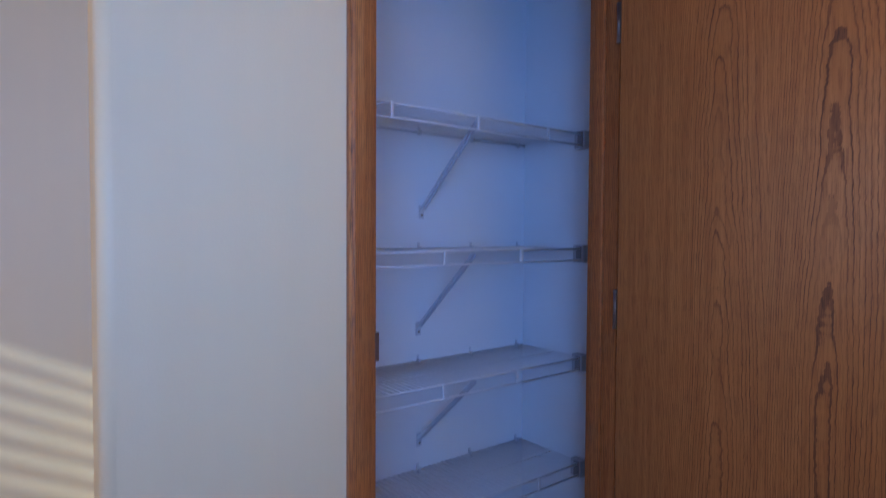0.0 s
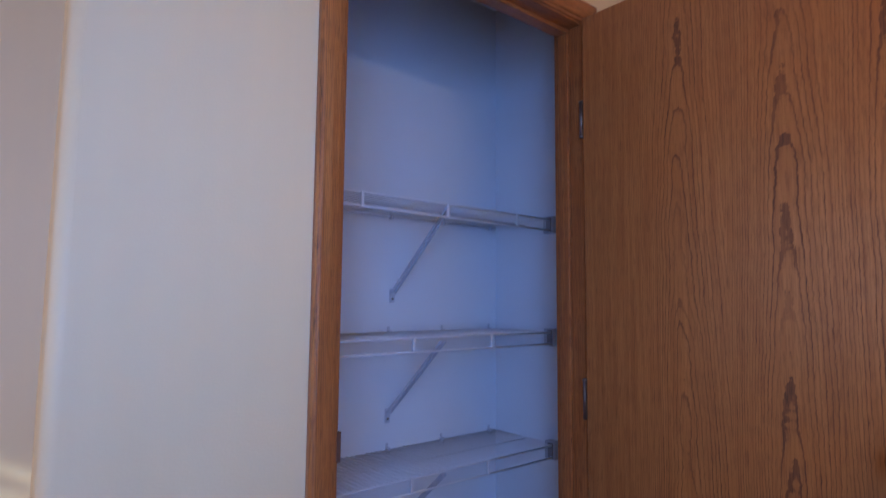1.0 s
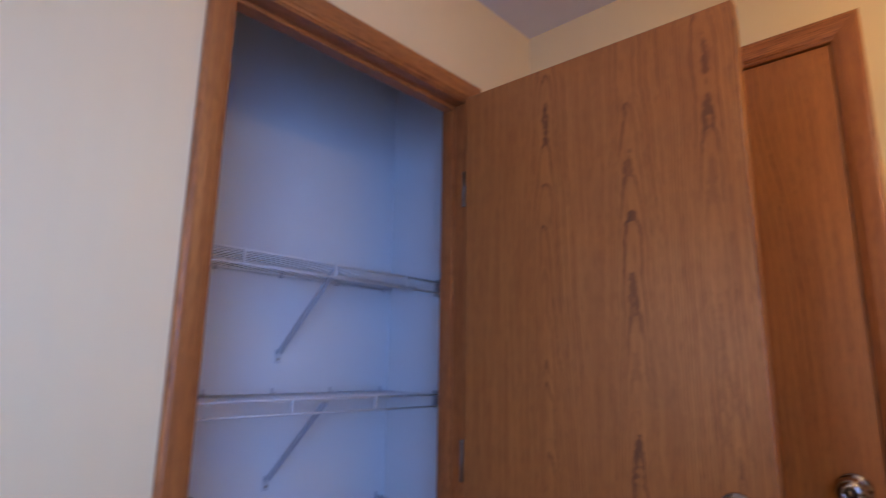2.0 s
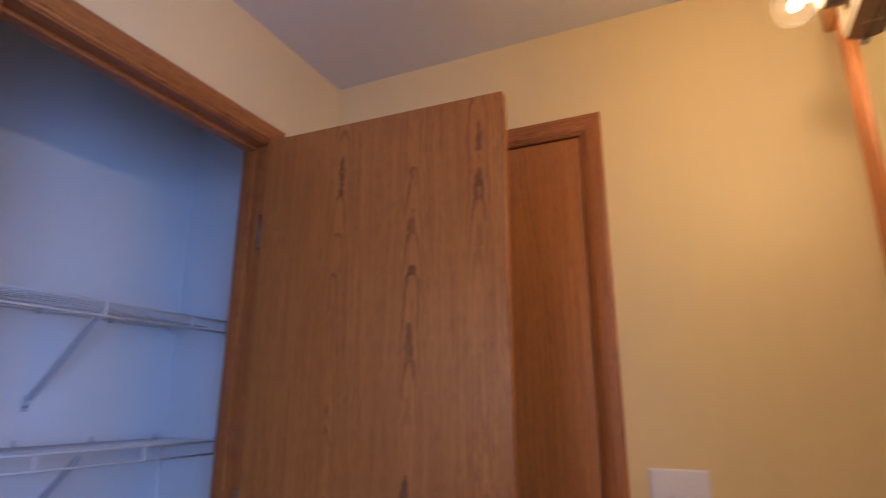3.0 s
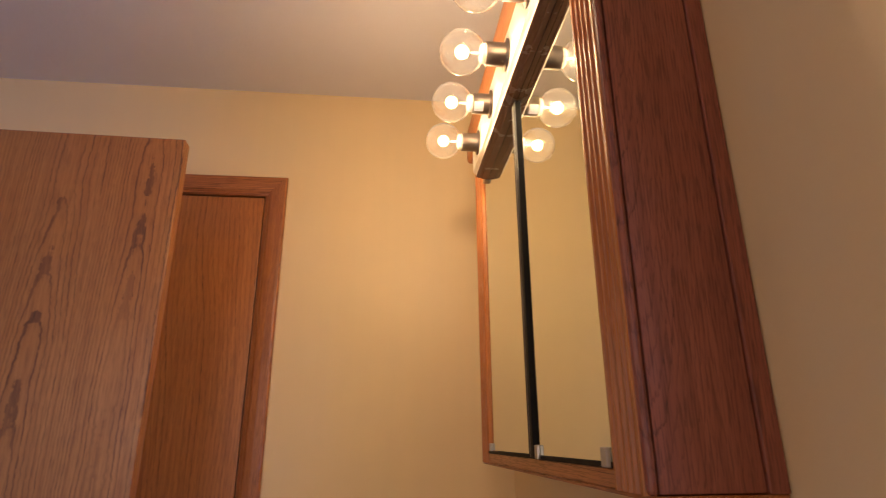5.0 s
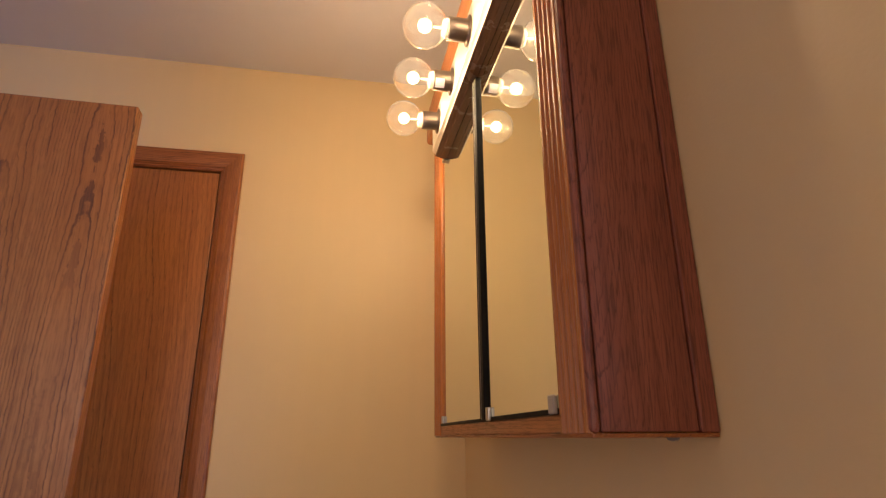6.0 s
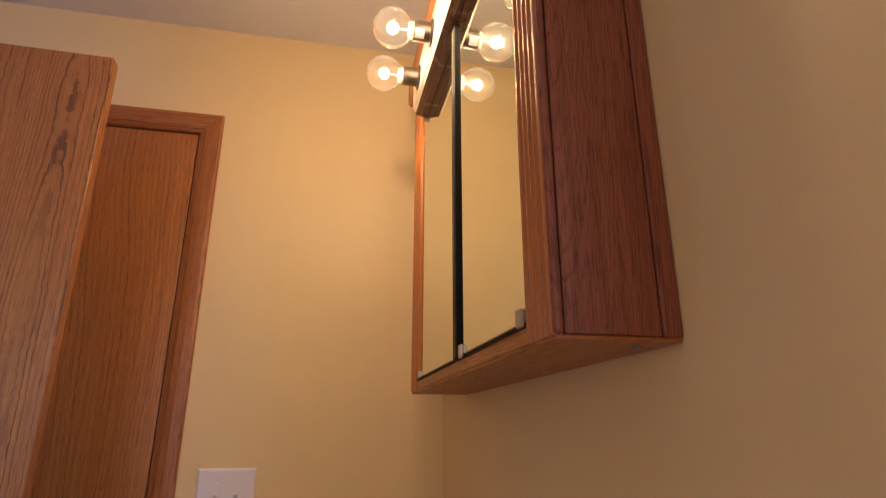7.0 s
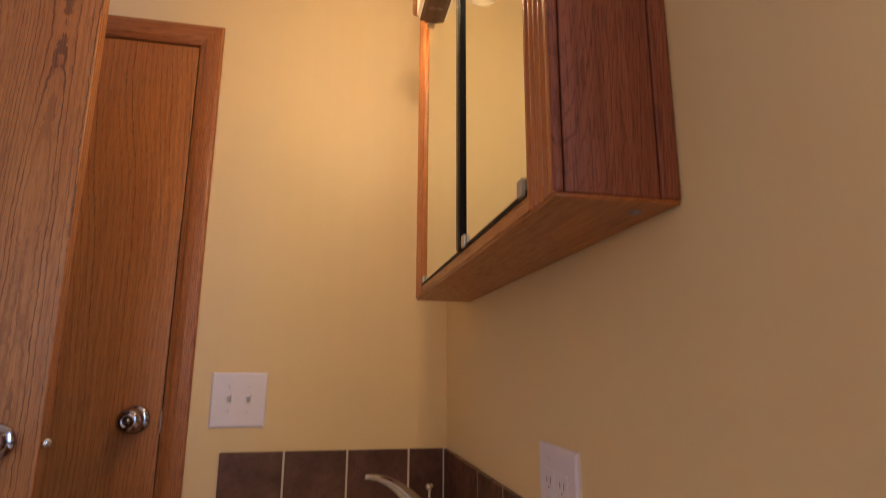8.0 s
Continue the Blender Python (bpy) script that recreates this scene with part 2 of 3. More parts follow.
def box(bm, x0, x1, y0, y1, z0, z1, bevel=0.0, segments=2):
    vs = [bm.verts.new((x, y, z)) for z in (z0, z1) for x, y in ((x0, y0), (x1, y0), (x1, y1), (x0, y1))]
    faces = [bm.faces.new([vs[i] for i in f]) for f in ((3, 2, 1, 0), (4, 5, 6, 7), (0, 1, 5, 4), (1, 2, 6, 5), (2, 3, 7, 6), (3, 0, 4, 7))]
    if bevel:
        edges = list({e for f in faces for e in f.edges})
        bmesh.ops.bevel(bm, geom=edges, offset=bevel, segments=segments, affect="EDGES", profile=0.5)


def rod(bm, a, b, radius, seg=8, radius2=None, caps=True):
    a, b = Vector(a), Vector(b)
    q = (b - a).to_track_quat("Z", "Y")
    rings = []
    for p, r in ((a, radius), (b, radius if radius2 is None else radius2)):
        rings.append([bm.verts.new(p + q @ Vector((r * math.cos(2 * math.pi * i / seg), r * math.sin(2 * math.pi * i / seg), 0))) for i in range(seg)])
    for i in range(seg):
        f = bm.faces.new((rings[0][i], rings[0][(i + 1) % seg], rings[1][(i + 1) % seg], rings[1][i]))
        f.smooth = True
    if caps:
        bm.faces.new(rings[0][::-1])
        bm.faces.new(rings[1])


def lathe(bm, base, axis, profile, seg=32):
    """Turns (distance along axis, radius) pairs about the axis from base."""
    q = Vector(axis).to_track_quat("Z", "Y")
    base, rings = Vector(base), []
    for h, r in profile:
        rings.append([bm.verts.new(base + q @ Vector((max(r, 1e-5) * math.cos(2 * math.pi * i / seg), max(r, 1e-5) * math.sin(2 * math.pi * i / seg), h))) for i in range(seg)])
    for a, b in zip(rings, rings[1:]):
        for i in range(seg):
            f = bm.faces.new((a[i], a[(i + 1) % seg], b[(i + 1) % seg], b[i]))
            f.smooth = True
    bmesh.ops.remove_doubles(bm, verts=rings[0] + rings[-1], dist=2e-5)


def tube(bm, points, seg=14):
    """A round bar through (x, y, z, radius) points."""
    rings = []
    for i, (x, y, z, r) in enumerate(points):
        a, b = points[max(0, i - 1)], points[min(len(points) - 1, i + 1)]
        q = (Vector(b[:3]) - Vector(a[:3])).to_track_quat("Z", "Y")
        rings.append([bm.verts.new(Vector((x, y, z)) + q @ Vector((r * math.cos(2 * math.pi * k / seg), r * math.sin(2 * math.pi * k / seg), 0))) for k in range(seg)])
    for a, b in zip(rings, rings[1:]):
        for k in range(seg):
            bm.faces.new((a[k], a[(k + 1) % seg], b[(k + 1) % seg], b[k])).smooth = True
    bm.faces.new(rings[0][::-1])
    bm.faces.new(rings[-1])


def extrude(bm, points, start, end, smooth=False):
    """A closed outline, given at its start as 3D points, swept by the vector from start to end."""
    way = Vector(end) - Vector(start)
    a = [bm.verts.new(p) for p in points]
    b = [bm.verts.new(Vector(p) + way) for p in points]
    n = len(points)
    for i in range(n):
        f = bm.faces.new((a[i], a[(i + 1) % n], b[(i + 1) % n], b[i]))
        f.smooth = smooth
    bm.faces.new(a[::-1])
    bm.faces.new(b)
    bmesh.ops.recalc_face_normals(bm, faces=bm.faces)


def thing(name, at, label, category, group="", kind=""):
    ob = new(name)
    ob.empty_display_size = 0.05
    ob.location = at
    return tagged(ob, label, category, group, kind)


def place_of(ob):
    p = Vector(ob.location)
    while ob.parent:
        ob = ob.parent
        p += ob.location
    return p


def part(name, bm, material, parent, label=""):
    """Links a bmesh, written in world metres, as one mesh under a thing or a part."""
    off = place_of(parent)
    bmesh.ops.translate(bm, verts=bm.verts, vec=-off)
    me = bpy.data.meshes.new(name)
    bm.to_mesh(me)
    bm.free()
    me.materials.append(material)
    ob = new(name, me)
    ob.parent = parent
    return tagged(ob, label)


def again(ob, name, offset):
    """Another object on the same mesh, beside the first under the same thing."""
    o = new(name, ob.data)
    o.parent = ob.parent
    o.location = Vector(ob.location) + Vector(offset)
    return o


def solid(name, boxes, material, label, category, kind="structure"):
    bm = bmesh.new()
    for b in boxes:
        box(bm, *b)
    me = bpy.data.meshes.new(name)
    bm.to_mesh(me)
    bm.free()
    me.materials.append(material)
    return tagged(new(name, me), label, category, kind=kind)


def piece(name, material, parent, *boxes, bevel=0.0, label=""):
    bm = bmesh.new()
    for b in boxes:
        box(bm, *b, bevel=bevel)
    return part(name, bm, material, parent, label)


# ---- structure ----
H = 2.395
NORTH, BACK, WEST, TH = 1.545, 2.135, -3.4, 0.092
OPEN_L, OPEN_R, OPEN_T = -1.048, -0.334, 2.036

solid("floor", [(WEST - 0.12, 0.12, -0.12, 2.25, -0.1, 0.0)], FLOOR, "plain beige vinyl floor", "floor")
solid("ceiling", [(WEST - 0.12, 0.12, -0.12, 2.25, H, H + 0.1)], CEIL, "matt off-white textured ceiling", "ceiling")
DB0, DB1 = 0.687, 1.437
solid("wall_east", [(0, 0.12, 0, DB0, 0, H), (0, 0.12, DB0, DB1, 2.044, H), (0, 0.12, DB1, BACK, 0, H)], WALL, "cream yellow painted wall with an oak door", "wall")
SX0, SX1, SZ0, SZ1 = -2.45, -1.45, 0.90, 2.0
solid("wall_south", [(WEST, SX0, -0.12, 0, 0, H), (SX1, 0.12, -0.12, 0, 0, H), (SX0, SX1, -0.12, 0, 0, SZ0), (SX0, SX1, -0.12, 0, SZ1, H)], WALL, "cream yellow painted wall behind the mirror cabinet", "wall")
solid("wall_back", [(WEST, -1.42, BACK, 2.25, 0, H)], WALL, "pale painted wall striped by sun through blinds", "wall")
solid("wall_closet_back", [(-1.42, 0.12, BACK, 2.25, 0, H)], CLOSET, "white painted closet back wall", "wall")
solid("wall_closet_right", [(-0.075, 0.0, NORTH + TH, BACK, 0, H)], CLOSET, "white painted closet side wall", "wall")
WY0, WY1, WZ0, WZ1 = 0.95, 2.01, 0.92, 2.045
solid("wall_west", [(WEST - 0.12, WEST, -0.12, WY0, 0, H), (WEST - 0.12, WEST, WY1, 2.25, 0, H), (WEST - 0.12, WEST, WY0, WY1, 0, WZ0), (WEST - 0.12, WEST, WY0, WY1, WZ1, H)], WALL, "cream painted wall with a window opening", "wall")


def wall_north():
    """The closet's front wall: a rounded outside corner, an opening, and the return to the back wall."""
    bm = bmesh.new()
    xl, r, th = -1.474, 0.020, TH
    outline = [(xl + r - r * math.sin(a), NORTH + r - r * math.cos(a)) for a in [math.pi / 2 * i / 8 for i in range(9)]]
    outline += [(x, 2 * NORTH + th - y) for x, y in outline[::-1]]
    outline += [(OPEN_L - 0.02, NORTH + th), (OPEN_L - 0.02, NORTH)]
    extrude(bm, [(x, y, 0) for x, y in outline], (0, 0, 0), (0, 0, H))
    for f in bm.faces:
        f.smooth = abs(f.normal.z) < 0.5 and f.calc_area() < 0.02
    box(bm, OPEN_R + 0.02, 0, NORTH, NORTH + th, 0, H)
    box(bm, OPEN_L - 0.02, OPEN_R + 0.02, NORTH, NORTH + th, OPEN_T + 0.02, H)
    box(bm, -1.424, -1.365, NORTH + th, BACK, 0, H)
    me = bpy.data.meshes.new("wall_north")
    bm.to_mesh(me)
    bm.free()
    me.materials.append(WALL)
    tagged(new("wall_north", me), "cream painted closet wall with a rounded outside corner", "wall", kind="structure")


wall_north()


def casing_outline(width, depth):
    """Trim seen end on: (across from the opening, out from the wall)."""
    return [(0, 0), (0, depth * 0.22), (0.003, depth * 0.34), (0.008, depth * 0.42), (0.0095, depth * 0.60), (0.016, depth * 0.78), (width * 0.55, depth * 0.96), (width - 0.009, depth), (width - 0.003, depth * 0.9), (width, depth * 0.6), (width, 0)]


CW, CD = 0.057, 0.016


def mitre(bm, outline, inner0, inner1, along, across, out, ends):
    """Trim from inner0 to inner1, cut at 45 degrees at the ends named."""
    along, across, out = Vector(along), Vector(across), Vector(out)
    a = [bm.verts.new(Vector(inner0) + across * w + out * d - (along * w if ends[0] else Vector())) for w, d in outline]
    b = [bm.verts.new(Vector(inner1) + across * w + out * d + (along * w if ends[1] else Vector())) for w, d in outline]
    n = len(outline)
    for i in range(n):
        bm.faces.new((a[i], a[(i + 1) % n], b[(i + 1) % n], b[i]))
    bm.faces.new(a[::-1])
    bm.faces.new(b)
    bmesh.ops.recalc_face_normals(bm, faces=bm.faces)


def closet_frame():
    f = thing("door_1", (-0.69, NORTH, 0), "stained oak closet door frame with casing", "door frame", kind="structure")
    o, out = casing_outline(CW, CD), (0, -1, 0)
    for name, p0, p1, along, across, ends, m in (
        ("casing", (OPEN_L + 0.003, NORTH, 0), (OPEN_L + 0.003, NORTH, OPEN_T), (0, 0, 1), (-1, 0, 0), (0, 1), TRIM_Z),
        ("casing", (OPEN_R - 0.003, NORTH, 0), (OPEN_R - 0.003, NORTH, OPEN_T), (0, 0, 1), (1, 0, 0), (0, 1), TRIM_Z),
        ("head_casing", (OPEN_L + 0.003, NORTH, OPEN_T), (OPEN_R - 0.003, NORTH, OPEN_T), (1, 0, 0), (0, 0, 1), (1, 1), TRIM_X),
    ):
        bm = bmesh.new()
        mitre(bm, o, p0, p1, along, across, out, ends)
        part(name, bm, m, f)
    y0, y1 = NORTH + 0.001, NORTH + TH + 0.002
    piece("jamb", TRIM_Z, f, (OPEN_L - 0.02, OPEN_L, y0, y1, 0, OPEN_T + 0.02), bevel=0.0015)
    piece("jamb", TRIM_Z, f, (OPEN_R, OPEN_R + 0.02, y0, y1, 0, OPEN_T + 0.02), bevel=0.0015)
    piece("head_jamb", TRIM_X, f, (OPEN_L, OPEN_R, y0, y1, OPEN_T - 0.004, OPEN_T + 0.018), bevel=0.0015)
    s0, s1 = NORTH + 0.040, NORTH + 0.074
    piece("stop", TRIM_Z, f, (OPEN_L, OPEN_L + 0.011, s0, s1, 0, OPEN_T - 0.016), bevel=0.003)
    piece("stop", TRIM_Z, f, (OPEN_R - 0.011, OPEN_R, s0, s1, 0, OPEN_T - 0.016), bevel=0.003)
    piece("head_stop", TRIM_X, f, (OPEN_L, OPEN_R, s0, s1, OPEN_T - 0.016, OPEN_T - 0.004), bevel=0.003)
    piece("strike_plate", BRONZE, f, (OPEN_L + 0.0002, OPEN_L + 0.002, NORTH + 0.004, NORTH + 0.036, 0.998, 1.062), (OPEN_L + 0.0005, OPEN_L + 0.0085, NORTH - 0.006, NORTH + 0.004, 1.006, 1.058), bevel=0.0006, label="dark bronze strike plate with a bent lip")


closet_frame()


def knob(parent, at, axis):
    """A round privacy knob: rose, neck, flattened ball and its centre button."""
    bm = bmesh.new()
    lathe(bm, at, axis, [(0, 0), (0, 0.033), (0.003, 0.033), (0.007, 0.030), (0.010, 0.018), (0.0105, 0.0)])
    k = part("rose", bm, KNOB, parent, "round polished chrome rose")
    bm = bmesh.new()
    lathe(bm, at, axis, [(0.008, 0.0), (0.008, 0.014), (0.020, 0.0135), (0.025, 0.018), (0.031, 0.026), (0.039, 0.0300), (0.049, 0.0285), (0.057, 0.024), (0.062, 0.016), (0.0615, 0.0105), (0.059, 0.010), (0.0585, 0.0)])
    part("knob", bm, KNOB, parent, "polished chrome round door knob")
    bm = bmesh.new()
    lathe(bm, at, axis, [(0.057, 0.0), (0.057, 0.006), (0.0625, 0.0055), (0.0635, 0.0)], 16)
    part("lock_button", bm, NICKEL, parent)


def far_door():
    f = thing("door_2", (0, 1.07, 0), "closed stained oak door with a chrome knob", "door", kind="structure")
    bm = bmesh.new()
    box(bm, 0.003, 0.038, DB0 + 0.0205, DB1 - 0.0205, 0.012, 2.0385, 0.002)
    part("slab", bm, DOOR_OAK_B, f)
    o, out = casing_outline(CW + 0.001, CD), (-1, 0, 0)
    y0, y1, zt = DB0 + 0.0145, DB1 - 0.0145, 2.042
    for name, p0, p1, along, across, ends, m in (
        ("casing", (0, y0, 0), (0, y0, zt), (0, 0, 1), (0, -1, 0), (0, 1), TRIM_Z),
        ("casing", (0, y1, 0), (0, y1, zt), (0, 0, 1), (0, 1, 0), (0, 1), TRIM_Z),
        ("head_casing", (0, y0, zt), (0, y1, zt), (0, 1, 0), (0, 0, 1), (1, 1), TRIM_Y),
    ):
        bm = bmesh.new()
        mitre(bm, o, p0, p1, along, across, out, ends)
        part(name, bm, m, f)
    piece("jamb", TRIM_Z, f, (-0.002, 0.118, DB0, DB0 + 0.017, 0, 2.044), bevel=0.001)
    piece("jamb", TRIM_Z, f, (-0.002, 0.118, DB1 - 0.017, DB1, 0, 2.044), bevel=0.001)
    piece("head_jamb", TRIM_Y, f, (-0.002, 0.118, DB0 + 0.017, DB1 - 0.017, 2.0415, 2.044), bevel=0.001)
    piece("stop", TRIM_Z, f, (0.040, 0.05, DB0 + 0.017, DB1 - 0.017, 0, 2.034))
    knob(f, (0.003, 0.764, 1.042), (-1, 0, 0))
    piece("strike_lip", STEEL, f, (-0.004, 0.002, DB0 + 0.0165, DB0 + 0.0205, 1.01, 1.062), bevel=0.001, label="steel strike lip in the gap")


far_door()


# ---- closet ----
def closet_door():
    x0, x1, y0, y1 = -0.353, -0.318, 0.824, 1.530
    d = thing("closet_door", (x0, y1, 0), "open stained oak flush door with bold arched grain", "door")
    d.rotation_euler = (0, 0, radians(1.6))
    bm = bmesh.new()
    box(bm, x0, x1, y0, y1, 0.012, 2.036, 0.0025, 3)
    part("slab", bm, DOOR_OAK, d)
    knob(d, (x0, y0 + 0.070, 1.032), (-1, 0, 0))
    knob(d, (x1, y0 + 0.070, 1.032), (1, 0, 0))
    bm = bmesh.new()
    lathe(bm, ((x0 + x1) / 2, y0 + 0.0005, 1.027), (0, -1, 0), [(0, 0.0), (0, 0.0105), (0.008, 0.0102), (0.012, 0.008), (0.0145, 0.004), (0.015, 0)], 20)
    part("latch_bolt", bm, CHROME, d)
    for z in (0.22, 1.045, 1.765):
        bm = bmesh.new()
        hx, hy = x0 + 0.005, NORTH - 0.007
        rod(bm, (hx, hy, z - 0.045), (hx, hy, z + 0.045), 0.0055, 12)
        box(bm, x0 - 0.0015, x0 + 0.02, y1, y1 + 0.0022, z - 0.044, z + 0.044)
        for dz in (0.047, -0.047):
            lathe(bm, (hx, hy, z + dz), (0, 0, 1 if dz > 0 else -1), [(-0.002, 0.007), (0.001, 0.007), (0.004, 0.0035), (0.0045, 0)], 10)
        part("hinge", bm, HINGE, d, "worn steel butt hinge")


closet_door()

SHELF_L, SHELF_R, SHELF_F, SHELF_B = -1.36, -0.082, 1.852, 2.128


def wire_shelf(z, posts, braces):
    s = thing("wire_shelf", (SHELF_R, SHELF_F, z), "white coated wire closet shelf on grey braces", "shelf", "closet shelves")
    lip = 0.036
    for name, y, zz, r in (("front_rod", SHELF_F, z, 0.0032), ("lip_rod", SHELF_F - 0.003, z - lip, 0.0032), ("middle_rod", 1.985, z - 0.005, 0.0028), ("back_rod", SHELF_B, z - 0.004, 0.0032)):
        bm = bmesh.new()
        rod(bm, (SHELF_L, y, zz), (SHELF_R, y, zz), r, 8)
        part(name, bm, WIRE, s)
    bm = bmesh.new()
    rod(bm, (SHELF_R - 0.012, SHELF_F, z + 0.002), (SHELF_R - 0.012, SHELF_B + 0.002, z + 0.0005), 0.0017, 5)
    wire = part("wire", bm, WIRE, s)
    for i in range(1, 75):
        again(wire, "wire", (-0.017 * i, 0, 0))
    bm = bmesh.new()
    box(bm, -0.0042, 0.0042, SHELF_F - 0.006, SHELF_F + 0.001, z - lip - 0.003, z + 0.003, 0.001, 1)
    bmesh.ops.translate(bm, verts=bm.verts, vec=(posts[0], 0, 0))
    post = part("lip_post", bm, WIRE, s)
    for x in posts[1:]:
        again(post, "lip_post", (x - posts[0], 0, 0))
    for x in braces:
        top, low = Vector((x, SHELF_F + 0.012, z - 0.008)), Vector((x, BACK - 0.006, z - 0.243))
        bm = bmesh.new()
        way = (low - top).normalized()
        side, up = Vector((1, 0, 0)), way.cross(Vector((1, 0, 0)))
        outline = [(-0.008, 0.0), (0.008, 0.0), (0.008, 0.009), (0.0062, 0.009), (0.0062, 0.002), (-0.0062, 0.002), (-0.0062, 0.009), (-0.008, 0.009)]
        extrude(bm, [top + side * a + up * b for a, b in outline], top, low)
        box(bm, x - 0.009, x + 0.009, BACK - 0.007, BACK - 0.0005, z - 0.276, z - 0.233, 0.0015, 1)
        b = part("brace", bm, BRACE, s, "grey steel diagonal brace")
        bm = bmesh.new()
        lathe(bm, (x, BACK - 0.007, z - 0.264), (0, -1, 0), [(0, 0.0045), (0.0015, 0.004), (0.002, 0)], 10)
        part("screw", bm, STEEL, b)
    for x in (-1.20, -0.98, -0.76, -0.545, -0.33, -0.112):
        bm = bmesh.new()
        box(bm, x - 0.005, x + 0.005, SHELF_B - 0.009, BACK - 0.0005, z - 0.012, z + 0.006, 0.0015, 1)
        box(bm, x - 0.004, x + 0.004, BACK - 0.006, BACK - 0.0005, z - 0.004, z + 0.018, 0.001, 1)
        part("wall_clip", bm, BRACE, s, "small grey wall clip")
    for xa, xb, inner in ((SHELF_R - 0.022, -0.0755, SHELF_R - 0.026), (SHELF_L + 0.022, -1.3635, SHELF_L + 0.026)):
        bm = bmesh.new()
        lo, hi = min(xa, xb), max(xa, xb)
        box(bm, lo, hi, SHELF_F - 0.012, SHELF_F + 0.030, z - lip - 0.008, z + 0.012, 0.003, 2)
        part("end_bracket", bm, GREYPLASTIC, s, "grey plastic end bracket on the side wall")
        bm = bmesh.new()
        box(bm, min(inner, xa), max(inner, xa), SHELF_F - 0.006, SHELF_F + 0.014, z - lip - 0.004, z + 0.008, 0.001, 1)
        part("socket", bm, SLOT, s)


wire_shelf(1.556, (-0.263, -0.543, -0.821, -1.10), (-0.535, -1.14))
wire_shelf(1.188, (-0.373, -0.655, -0.935, -1.21), (-0.545, -1.14))
wire_shelf(0.832, (-0.385, -0.657, -0.94, -1.22), (-0.540, -1.14))
wire_shelf(0.485, (-0.289, -0.57, -0.85, -1.13), (-0.540, -1.14))

# ---- mirror cabinet ----
CX0, CX1, CZ0, CZ1 = -1.078, -0.266, 1.321, 2.05
FACE, PIL = 0.129, 0.071


def fluted(bm, x0, x1, z0, z1):
    """An upright with rounded flutes on its front."""
    pts, n = [(x0, 0.119), (x0, FACE - 0.004), (x0 + 0.003, FACE)], 4
    w = (x1 - x0 - 0.013) / n
    for i in range(n):
        a = x0 + 0.0065 + i * w
        for k in range(7):
            t = k / 6
            pts.append((a + w * (0.10 + 0.8 * t), FACE - 0.0048 * math.sin(math.pi * t) ** 0.8 if 0 < k < 6 else FACE))
    pts += [(x1 - 0.003, FACE), (x1, FACE - 0.004), (x1, 0.100), (x0 + 0.012, 0.100), (x0 + 0.012, 0.119)]
    extrude(bm, [(x, y, z0) for x, y in pts], (0, 0, z0), (0, 0, z1))


